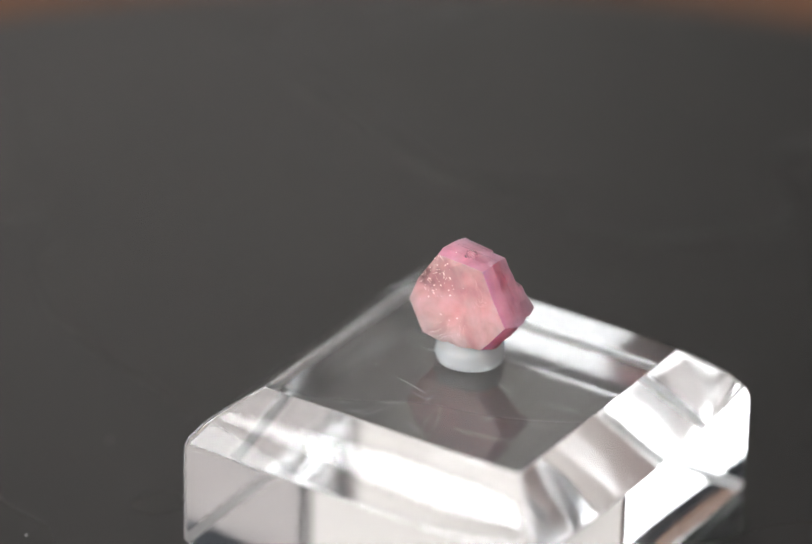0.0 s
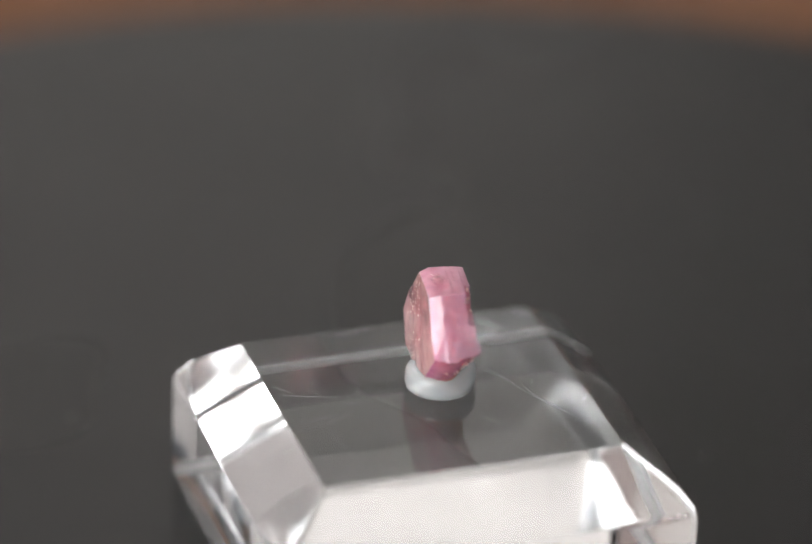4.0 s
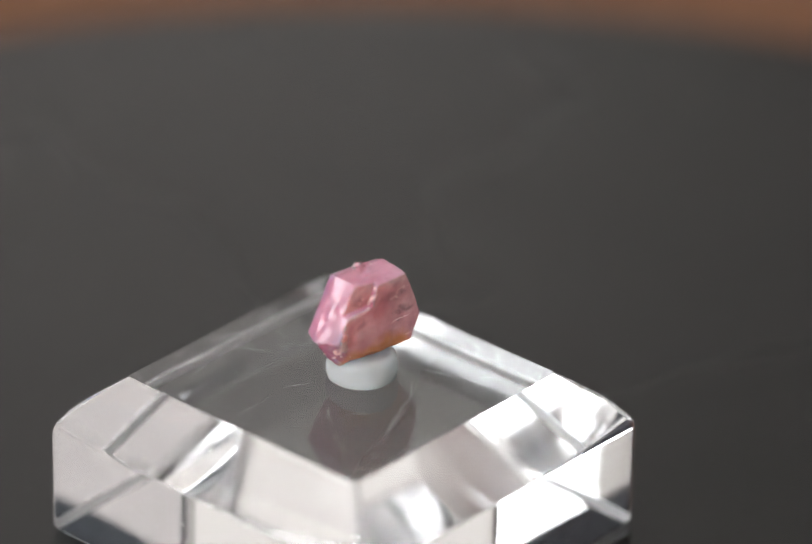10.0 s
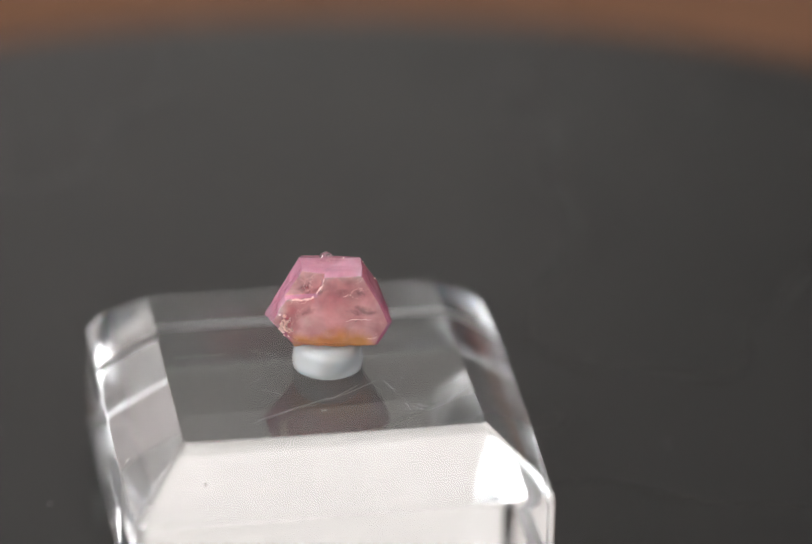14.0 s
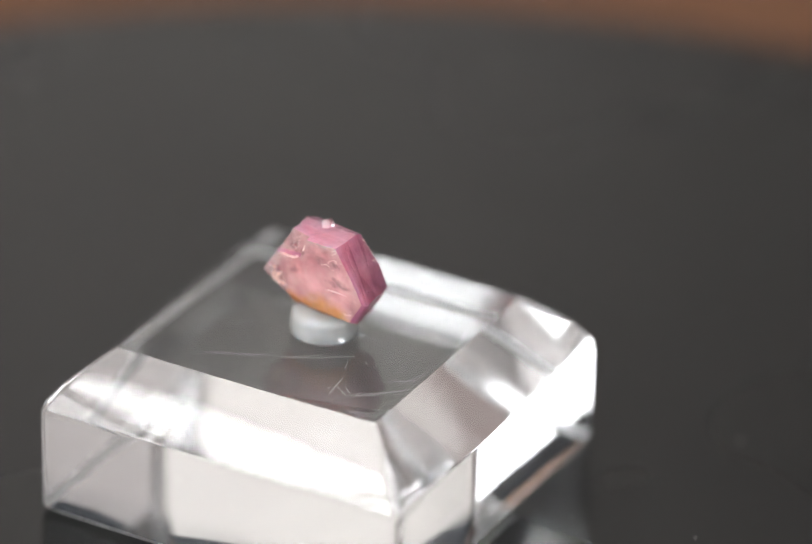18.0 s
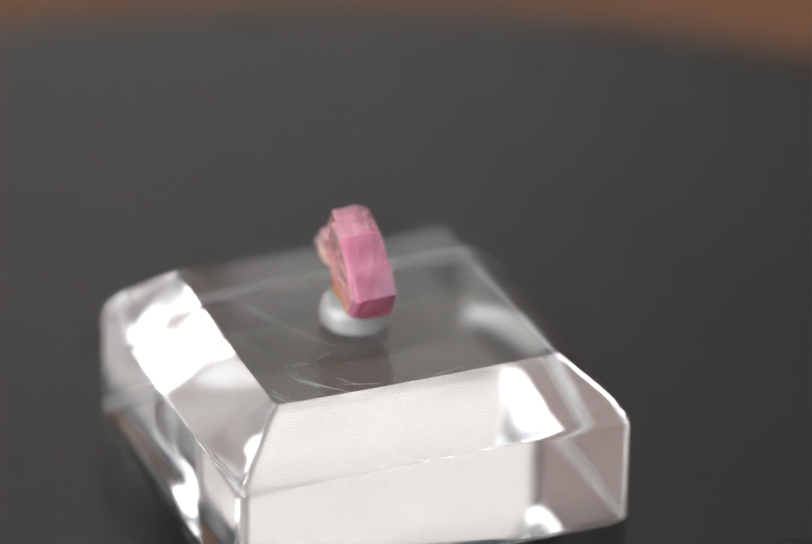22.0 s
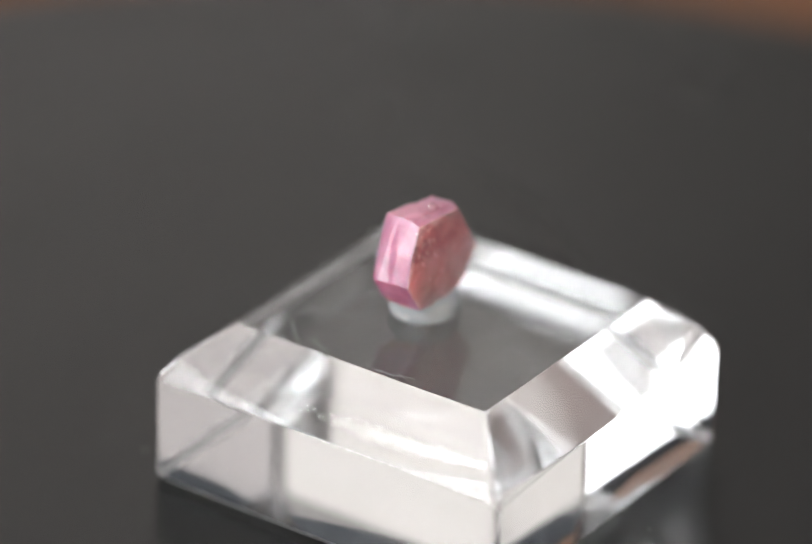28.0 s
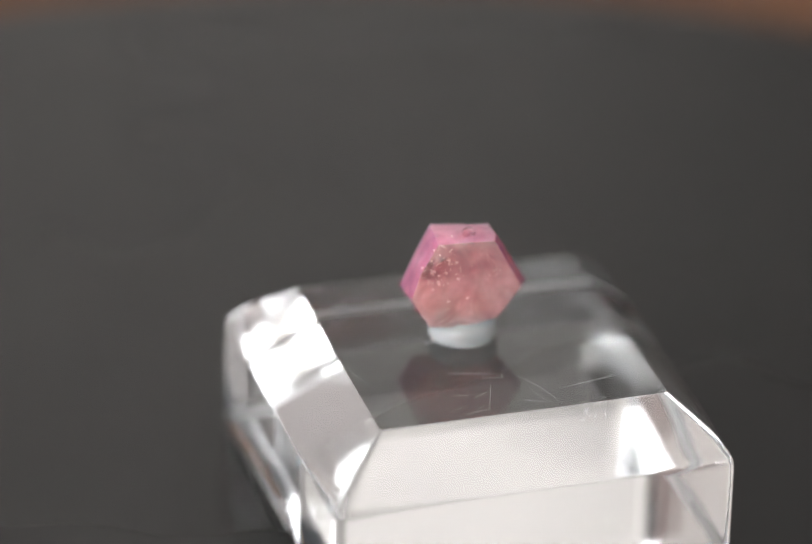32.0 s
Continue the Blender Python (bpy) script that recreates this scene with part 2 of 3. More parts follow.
# greyed so that the platter mirrors less light towards the right
DIM_WALL = plain("dimmed_wall_grey", (0.385, 0.37, 0.357), 0.8)
WALL_G = plain("warm_grey_wall_paint", (0.55, 0.52, 0.515), 0.8)
# low added panels, the sky's blue reflection in their colour; the crystal's speck too
DARK_BLUISH = plain("dark_bluish_grey", (0.05, 0.058, 0.07), 0.55)
CEIL = plain("white_ceiling_paint", (0.88, 0.87, 0.85), 0.85)
FLOOR = plain("pale_floor", (0.4, 0.36, 0.33), 0.5)
WHITE = plain("white_frame_paint", (0.8, 0.8, 0.79), 0.4)
DUST = plain("pale_dust", (0.3, 0.29, 0.28), 0.9, 900.0, 0.3)


# ---- mesh helpers ----
def finish(name, bm, mat, parent=None, label="", smooth=False):
    bmesh.ops.recalc_face_normals(bm, faces=bm.faces)
    me = bpy.data.meshes.new(name)
    bm.to_mesh(me)
    bm.free()
    for p in me.polygons:
        p.use_smooth = smooth
    me.materials.append(mat)
    ob = new(name, me)
    if parent:
        ob.parent = parent
    if label:
        ob["label"] = label
    return ob


def part(name, bm, mat, parent, label="", smooth=False):
    return finish(name, bm, mat, parent, label, smooth)


def box(bm, x0, x1, y0, y1, z0, z1):
    v = [bm.verts.new((x, y, z)) for z in (z0, z1) for x, y in ((x0, y0), (x1, y0), (x1, y1), (x0, y1))]
    for f in ((3, 2, 1, 0), (4, 5, 6, 7), (0, 1, 5, 4), (1, 2, 6, 5), (2, 3, 7, 6), (3, 0, 4, 7)):
        bm.faces.new([v[i] for i in f])
    return v


def boxed(*dims):
    bm = bmesh.new()
    box(bm, *dims)
    return bm


def lathe(bm, profile, n=96):
    rings = [[bm.verts.new((r * math.cos(2 * math.pi * i / n), r * math.sin(2 * math.pi * i / n), z)) for i in range(n)] for r, z in profile]
    for a, b in zip(rings, rings[1:]):
        for i in range(n):
            bm.faces.new((a[i], a[(i + 1) % n], b[(i + 1) % n], b[i]))
    bm.faces.new(rings[0][::-1])
    bm.faces.new(rings[-1])


# ---- room ----
def structure(name, bm, mat, label, category):
    return tagged(finish(name, bm, mat), label, category, kind="structure")


PALE = "plain cream painted room wall"
structure("wall_north", boxed(-RX - 0.1, 0.09, RY1, RY1 + 0.1, RZ0, RZ1), WALL, PALE, "wall")
# added dark stretch of wall: the platter's falloff to the right
structure("wall_dim_strip", boxed(0.09, 0.62, RY1, RY1 + 0.1, RZ0, RZ1), DIM_WALL, "unseen room wall strip, greyed to dim the platter's reflection", "wall")
structure("wall_east_corner", boxed(0.62, RXE + 0.1, RY1, RY1 + 0.1, RZ0, RZ1), WALL_G, "plain warm grey painted room wall", "wall")
a, b, c, d = WIN_E
bm = boxed(RXE, RXE + 0.1, RY0, a, RZ0, RZ1)
box(bm, RXE, RXE + 0.1, b, RY1, RZ0, RZ1)
box(bm, RXE, RXE + 0.1, a, b, RZ0, c)
box(bm, RXE, RXE + 0.1, a, b, d, RZ1)
structure("wall_east", bm, WALL_G, "unseen room wall strip, greyed to dim the platter's reflection with a small window", "wall")
a, b, c, d = WIN_W
bm = boxed(-RX - 0.1, -RX, RY0, a, RZ0, RZ1)
box(bm, -RX - 0.1, -RX, b, 0.5, RZ0, RZ1)
box(bm, -RX - 0.1, -RX, a, b, RZ0, c)
box(bm, -RX - 0.1, -RX, a, b, d, WIN_T[2])
box(bm, -RX - 0.1, -RX, a, b, WIN_T[3], RZ1)
structure("wall_west", bm, WALL, PALE + " with a window", "wall")
structure("wall_northwest", boxed(-RX - 0.1, -RX, 0.5, RY1, RZ0, RZ1), WALL_M, "plain mauve painted room wall", "wall")
# unseen wall behind the camera, greyed in place of camera and operator
a, b, c, d = FILL_WIN_S
bm = boxed(-RX - 0.1, a, RY0 - 0.1, RY0, RZ0, RZ1)
box(bm, b, RXE + 0.1, RY0 - 0.1, RY0, RZ0, RZ1)
box(bm, a, b, RY0 - 0.1, RY0, RZ0, c)
box(bm, a, b, RY0 - 0.1, RY0, d, RZ1)
structure("wall_south", bm, CAMERA_SIDE, "unseen room wall, grey in place of the dark camera side, with an added window", "wall")
structure("ceiling", boxed(-RX - 0.1, RXE + 0.1, RY0 - 0.1, RY1 + 0.1, RZ1, RZ1 + 0.1), CEIL, "plain white painted ceiling", "ceiling")
structure("floor", boxed(-RX - 0.1, RXE + 0.1, RY0 - 0.1, RY1 + 0.1, RZ0 - 0.1, RZ0), FLOOR, "plain pale floor", "floor")
# unseen dark panels, added so the block's lower faces refract something dark
PANEL_Z, DOOR_Y = 0.2, 0.38
DARK = "unseen dark panel added at the wall's foot to darken the block's refractions"
structure("added_panel_north", boxed(-RX + 0.012, RXE - 0.012, RY1 - 0.012, RY1, RZ0, PANEL_Z), DARK_BLUISH, DARK, "wall panel")
structure("added_panel_south", boxed(-RX + 0.012, RXE - 0.012, RY0, RY0 + 0.012, RZ0, PANEL_Z), DARK_BLUISH, DARK, "wall panel")
structure("added_panel_east", boxed(RXE - 0.012, RXE, RY0, RY1, RZ0, PANEL_Z), DARK_BLUISH, DARK, "wall panel")
bm = boxed(-RX, -RX + 0.012, RY0, DOOR_Y - 0.227, RZ0, PANEL_Z)
box(bm, -RX, -RX + 0.012, DOOR_Y + 0.227, RY1, RZ0, PANEL_Z)
structure("added_panel_west", bm, DARK_BLUISH, DARK, "wall panel")


def make_door():
    root = tagged(new("door_1"), "closed narrow reddish brown wooden door", "door", kind="structure")
    root.location = (-RX, DOOR_Y, RZ0)
    part("door_leaf", boxed(0.0, 0.035, -0.185, 0.185, 0.005, 2.03), DOOR, root)
    part("door_pane", boxed(0.034, 0.039, 0.06, 0.155, 1.1, 1.8), PANE, root, "mauve grey frosted pane")
    for y0, y1, z0, z1 in ((-0.225, -0.187, 0, 2.07), (0.187, 0.225, 0, 2.07), (-0.187, 0.187, 2.034, 2.07)):
        part("door_frame", boxed(0.0, 0.045, y0, y1, z0, z1), DOOR, root)


def make_curtain(y0, y1, z0, z1):
    bm = bmesh.new()
    rows = []
    for i in range(41):
        y = y0 + (y1 - y0) * i / 40
        x = -RX + 0.045 + 0.014 * math.sin(6.2832 * i / 8)
        rows.append([bm.verts.new(c) for c in ((x - 0.0015, y, z0), (x + 0.0015, y, z0), (x + 0.0015, y, z1), (x - 0.0015, y, z1))])
    for p, q in zip(rows, rows[1:]):
        for k in range(4):
            bm.faces.new((p[k], p[(k + 1) % 4], q[(k + 1) % 4], q[k]))
    bm.faces.new(rows[0][::-1])
    bm.faces.new(rows[-1])
    tagged(finish("curtain", bm, CURTAIN, smooth=True), "pleated grey blue curtain hanging beside the window", "curtain", kind="structure")


def make_window(name, m, w, h):
    root = tagged(new(name), "white framed window with an area lamp in its opening for daylight", "window", kind="structure")
    root.matrix_world = m
    t = 0.04
    for x0, x1, z0, z1 in ((-w / 2, -w / 2 + t, 0, h), (w / 2 - t, w / 2, 0, h), (-w / 2 + t, w / 2 - t, 0, t), (-w / 2 + t, w / 2 - t, h - t, h), (-0.02, 0.02, t, h - t)):
        part("window_frame", boxed(x0, x1, -0.025, 0.015, z0, z1), WHITE, root)


make_door()
make_curtain(-0.06, 0.15, RZ0 + 0.02, 1.95)
make_window("window_1", pose(-RX - 0.045, (WIN_W[0] + WIN_W[1]) / 2, WIN_W[2], 0, 0, 90), WIN_W[1] - WIN_W[0] - 0.004, WIN_W[3] - WIN_W[2])
make_window("window_3", pose(-RX - 0.045, (WIN_T[0] + WIN_T[1]) / 2, WIN_T[2], 0, 0, 90), WIN_T[1] - WIN_T[0] - 0.004, WIN_T[3] - WIN_T[2])
make_window("window_2", pose(RXE + 0.045, (WIN_E[0] + WIN_E[1]) / 2, WIN_E[2], 0, 0, -90), WIN_E[1] - WIN_E[0] - 0.004, WIN_E[3] - WIN_E[2])

make_window("fill_window", pose((FILL_WIN_S[0] + FILL_WIN_S[1]) / 2, RY0 - 0.045, FILL_WIN_S[2]), FILL_WIN_S[1] - FILL_WIN_S[0] - 0.004, FILL_WIN_S[3] - FILL_WIN_S[2])

TABLE_Z = -0.032


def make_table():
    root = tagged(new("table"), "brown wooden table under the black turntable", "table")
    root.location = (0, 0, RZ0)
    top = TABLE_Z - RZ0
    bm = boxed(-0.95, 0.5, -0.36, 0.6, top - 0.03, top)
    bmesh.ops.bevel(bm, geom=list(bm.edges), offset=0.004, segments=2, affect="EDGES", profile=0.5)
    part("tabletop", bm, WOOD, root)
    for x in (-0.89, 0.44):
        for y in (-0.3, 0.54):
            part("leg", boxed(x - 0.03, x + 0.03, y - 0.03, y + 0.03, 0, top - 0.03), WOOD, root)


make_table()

# ---- turntable ----
DISC_R, ECC = 0.0908, (0.0028, 0.00257)


def make_turntable():
    root = tagged(new("turntable"), "round satin black plastic turntable on a wooden table", "turntable")
    root.location = (0, 0, TABLE_Z)
    z = -TABLE_Z
    bm = bmesh.new()
    lathe(bm, [(0.07, 0.0), (0.072, 0.002), (0.072, z - 0.011), (0.07, z - 0.009)])
    part("base", bm, DISC, root)
    bm = bmesh.new()
    lathe(bm, [(DISC_R - 0.001, -0.008), (DISC_R, -0.0072), (DISC_R, -0.0009), (DISC_R - 0.0003, -0.0003), (DISC_R - 0.0012, 0.0)], 160)
    bmesh.ops.translate(bm, verts=bm.verts, vec=(*ECC, 0))
    top = part("platter", bm, DISC, root, "turning satin black disc")
    # specks of dust on the platter
    rnd = random.Random(4)
    bm = bmesh.new()
    spots = [(-26.6, -6.9), (9.6, 16.0), (5.9, 21.9), (4.8, 18.9), (19.5, -16.2), (6.5, 21.6), (-12.8, 3.8), (-9.8, 17.8)]
    spots += [(rnd.uniform(-60, 60), rnd.uniform(-60, 60)) for _ in range(70)]
    for x, y in spots:
        r = rnd.uniform(0.00003, 0.0001)
        m = Matrix.Translation((x / 1000, y / 1000, r * 0.5)) @ Euler((0, 0, rnd.uniform(0, 6))).to_matrix().to_4x4() @ Matrix.Diagonal((r * rnd.uniform(1, 2.2), r, r * 0.5, 1))
        bmesh.ops.create_icosphere(bm, subdivisions=1, radius=1, matrix=m)
    dust = part("dust", bm, DUST, top, "pale specks of dust")
    dust["kind"] = "stuff"
    return top


platter = make_turntable()

# ---- acrylic block ----
TW, TD, BH, BS = 0.02190, 0.021398, 0.012682, 0.008726
XP, XM, YP, YM = 0.00412, 0.00440, 0.00404, 0.00444
GAP = 0.00005
BLOCK = pose(0.005422, -0.003202, GAP, 0, 0, -122.507)
SIDE_R, TOP_R = 0.0008, 0.0003      # rounding of the upright corners, and of the top face's corners
BOW, SWELL = 0.00018, 0.00015        # how far the upright and the sloping sides are bowed out by casting and buffing


def block_profile(lip, full):
    """Foot to top: (share of the slope's width that is left, height, which part), for one rounding and fullness of the shoulder."""
    run = (XP + XM + YP + YM) / 4
    foot, rim = 0.0005, 0.00006
    rows = [(1 - foot / run, 0.0, "foot"), (1 - 0.02 * foot / run, 0.98 * foot, "foot"), (1.0, foot, "foot")]
    lean = math.atan2(BH - BS, run)            # the slope's angle to the level
    back = lip * math.tan((math.pi / 2 - lean) / 2)
    rows += [(1.0, foot + (BS - back - foot) * k / 6, "side") for k in range(1, 6)]
    for k in range(9):
        a = (math.pi / 2 - lean) * k / 8
        rows.append((1 - lip * (1 - math.cos(a)) / run, BS - back + lip * math.sin(a), "lip"))
    f1, z1 = rows[-1][0], rows[-1][1]
    ahead = rim * math.tan(lean / 2)
    f2, z2 = ahead * math.cos(lean) / run, BH - ahead * math.sin(lean)
    for k in range(1, 9):
        u = k / 9
        swell = SWELL * 4 * u * (1 - u) + full * u * (1 - u) ** 4 * 12.2
        rows.append((f1 + (f2 - f1) * u + swell * math.sin(lean) / run, z1 + (z2 - z1) * u + swell * math.cos(lean), "slope"))
    for k in range(4):
        a = lean * (1 - k / 3)
        rows.append(((-ahead + rim * math.sin(a)) / run, BH - rim * (1 - math.cos(a)), "rim"))
    return rows


def block_ring(crisp, soft):
    """One outline round the block: four slightly bowed sides and four rounded corners. It follows the crisp row of the
    profile along the sides and the soft one at the corners."""
    pts = []
    for k in range(4):
        for i in range(26):
            # i up to 10: round the corner; from there along the side to the next one
            c = 1.0 if i <= 10 else max(0.0, abs(i - 18) / 8) ** 2.5
            share, z = (crisp[e] + (soft[e] - crisp[e]) * c for e in (0, 1))
            r = TOP_R + (SIDE_R - TOP_R) * max(0.0, share)
            x1, x0, y1, y0 = TW / 2 + XP * share, -TW / 2 - XM * share, TD / 2 + YP * share, -TD / 2 - YM * share
            corners = ((x1 - r, y0 + r, -90), (x1 - r, y1 - r, 0), (x0 + r, y1 - r, 90), (x0 + r, y0 + r, 180))

            def on_arc(m, deg):
                a = math.radians(corners[m][2] + deg)
                return Vector((corners[m][0] + r * math.cos(a), corners[m][1] + r * math.sin(a), z))

            p = on_arc(k, 9 * i) if i <= 10 else on_arc(k, 90).lerp(on_arc((k + 1) % 4, 0), (i - 10) / 16)
            u, v = 2 * (p.x - x0) / (x1 - x0) - 1, 2 * (p.y - y0) / (y1 - y0) - 1
            d = BOW * (0.2 + 0.8 * min(1.0, max(0.0, share)))
            p.x += d * u * (1 - v * v)
            p.y += d * v * (1 - u * u)
            pts.append(p)
    return pts


def make_block():
    root = tagged(new("display_block"), "clear polished acrylic display block with sloping top edges and fine scratches", "display stand")
    rows, soft = block_profile(0.00016, 0.0), block_profile(0.0019, 0.0001)
    rings = [block_ring(a, b) for a, b in zip(rows, soft)]
    n = len(rings[0])
    verts = [p for ring in rings for p in ring]
    faces = [tuple(range(n))[::-1], tuple(range((len(rows) - 1) * n, len(rows) * n))]
    for j in range(len(rows) - 1):
        for i in range(n):
            faces.append((j * n + i, j * n + (i + 1) % n, (j + 1) * n + (i + 1) % n, (j + 1) * n + i))
    me = bpy.data.meshes.new("acrylic_body")
    me.from_pydata(verts, [], faces)
    me.materials.append(ACRYLIC)
    me.materials.append(GROUND)
    for p in me.polygons:
        p.use_smooth = True
    for p in me.polygons[2:2 + n]:
        p.material_index = 1          # the foot is ground to a narrow chamfer
    # normals of the flat stretches stay flat; only the rounded strips turn
    normals = []
    for j in range(len(rows)):
        for i in range(n):
            along = rings[j][(i + 1) % n] - rings[j][i - 1]
            lo, hi = max(0, j - 1), min(len(rows) - 1, j + 1)
            here = rows[j][2]
            if here == "foot":
                lo, hi = j, j + 1
            if here in ("side", "slope"):
                lo = lo if rows[lo][2] == here else j
                hi = hi if rows[hi][2] == here else j
            elif here == "lip":
                lo, hi = (j if rows[lo][2] != "lip" else lo), (j if rows[hi][2] != "lip" else hi)
                if lo == j:
                    lo, hi = j - 1, j
                elif hi == j:
                    lo, hi = j, j + 1
            up = rings[hi][i] - rings[lo][i]
            nrm = along.cross(up).normalized()
            if j == len(rows) - 1:
                nrm = Vector((0, 0, 1))
            elif here in ("side", "slope"):
                # polishing leaves the faces very slightly wavy
                p = rings[j][i] * 170
                nrm = (nrm + 0.004 * Vector((noise.noise(p), noise.noise(p + Vector((7, 1, 3))), noise.noise(p + Vector((2, 9, 5)))))).normalized()
            normals.append(nrm)
    split = []
    for p in me.polygons:
        for v in p.vertices:
            split.append(Vector((0, 0, p.normal.z)).normalized() if len(p.vertices) > 4 else p.normal if p.material_index else normals[v])
    me.normals_split_custom_set(split)
    body = new("acrylic_body", me)
    body.parent = root
    # scratches on the top face: two ends in millimetres
    rnd = random.Random(7)
    for x0, y0, x1, y1 in SCRATCHES:
        a, b = Vector((x0, y0, 0)) / 1000, Vector((x1, y1, 0)) / 1000
        u = (b - a).normalized()
        w = Vector((-u.y, u.x, 0)) * rnd.uniform(0.000007, 0.000017)
        bow = Vector((-u.y, u.x, 0)) * (b - a).length * rnd.uniform(-0.06, 0.06)
        bm = bmesh.new()
        rows = []
        for i in range(7):
            f = i / 6
            c = a.lerp(b, f) + bow * 4 * f * (1 - f)
            k = max(0.12, math.sin(math.pi * f) ** 0.5)
            rows.append([bm.verts.new(c + w * k * s + Vector((0, 0, BH + h))) for s, h in ((-1, 0.000004), (0, 0.000018), (1, 0.000004))])
        for p, q in zip(rows, rows[1:]):
            for k in (0, 1):
                bm.faces.new((p[k], p[k + 1], q[k + 1], q[k]))
        part("scratch", bm, SCRATCH, root)
    # a patch of short scratches on one sloping side
    for _ in range(16):
        y, f = rnd.gauss(4.9, 0.9) / 1000, abs(rnd.gauss(0.12, 0.1))
        a = rnd.gauss(2.4, 0.35)
        u = Vector((math.sin(a) * XP, math.cos(a) * XP, -math.sin(a) * (BH - BS))).normalized()
        nrm = Vector((BH - BS, 0, XP)).normalized()
        c = Vector((TW / 2 + XP * f, y, BH - (BH - BS) * f)) + nrm * 0.000006
        h, w = u * rnd.uniform(0.00015, 0.0005), nrm.cross(u) * rnd.uniform(0.000003, 0.000008)
        bm = bmesh.new()
        q = [bm.verts.new(v) for v in (c - h, c - w, c + h, c + w)]
        bm.faces.new((q[0], q[1], q[2]))
        bm.faces.new((q[0], q[2], q[3]))
        part("scratch", bm, SCRATCH, root)
    # tiny nicks and dust along the rims of the top face
    bm = bmesh.new()
    for _ in range(110):
        x, y = rnd.uniform(-1, 1), rnd.uniform(-1, 1)
        if rnd.random() < 0.55:
            k = 1 - abs(rnd.gauss(0, 0.05))
            x, y = (k * rnd.choice((-1, 1)), y) if rnd.random() < 0.5 else (x, k * rnd.choice((-1, 1)))
        r = rnd.uniform(0.000012, 0.00004)
        m = Matrix.Translation((x * TW / 2, y * TD / 2, BH + r * 0.4)) @ Euler((0, 0, rnd.uniform(0, 6))).to_matrix().to_4x4() @ Matrix.Diagonal((r * rnd.uniform(1, 3), r, r * 0.4, 1))
        bmesh.ops.create_icosphere(bm, subdivisions=1, radius=1, matrix=m)
    nicks = part("nicks", bm, SCRATCH, root, "fine white nicks and dust")
    nicks["kind"] = "stuff"
    return root


SCRATCHES = ((-7.7, -7.9, -5.0, -10.9), (-7.5, -6.4, -8.2, -7.2), (-3.7, -10.2, -3.1, -10.4), (-0.5, -4.2, -0.2, -5.2),
             (-4.7, -4.6, -5.4, -5.3), (-8.0, -7.5, -6.0, -10.1), (-3.8, -4.5, -5.8, -5.1), (-7.4, -5.5, -8.6, -7.1),
             (-10.3, 4.0, -10.6, 3.3), (8.4, 3.4, 7.5, 8.1), (-6.8, 0.8, -8.4, 4.7), (-2.4, 4.1, -4.0, 5.7))
SCRATCHES += ((-5.1, 2.9, -4.1, 4.3), (10.6, -3.8, 9.5, -2.7), (8.3, -2.9, 7.5, -1.6), (10.5, -2.6, 6.5, -1.2), (7.3, 1.3, 10.2, 2.1),
              (5.6, -1.5, 5.8, 0.0), (5.2, 0.0, 6.1, -0.1), (7.5, -4.0, 7.8, -3.3), (1.2, -10.4, 1.9, -10.2), (-4.3, -2.6, -6.2, -0.2))
SCRATCHES += ((-8.5, -7.2, -7.1, -9.5), (-6.6, -9.4, -8.3, -7.6), (-10.5, -8.3, -9.7, -10.3), (-10.6, -9.0, -10.1, -10.3), (-8.9, 5.8, -5.5, -1.6),
              (-5.5, -1.6, -3.3, -4.8), (-5.5, -9.5, -2.8, -10.3), (-5.6, -8.3, -4.1, -10.3), (-6.4, -5.6, -9.0, -5.9), (-9.3, 7.4, -9.4, 6.7),
              (1.2, -10.4, 2.9, -10.3), (2.5, -10.4, 4.4, -9.8), (2.8, -9.8, 3.9, -10.3), (10.3, -4.1, 10.1, -2.3), (5.9, 1.0, 10.6, 2.8),
              (9.4, 0.4, 10.1, 2.2), (4.4, -3.7, 5.2, -0.7), (1.5, 6.0, 1.3, 10.0), (0.7, 2.5, 1.7, 4.4), (1.5, 3.4, 0.5, 4.1),
              (9.8, -5.2, 9.3, -4.2), (6.2, 4.8, 5.3, 5.2))
block = make_block()
TOP = BH + GAP

# ---- putty and crystal on the block ----
PUTTY_AT = pose(0.00524, -0.00176, TOP, 0, 0, 0)


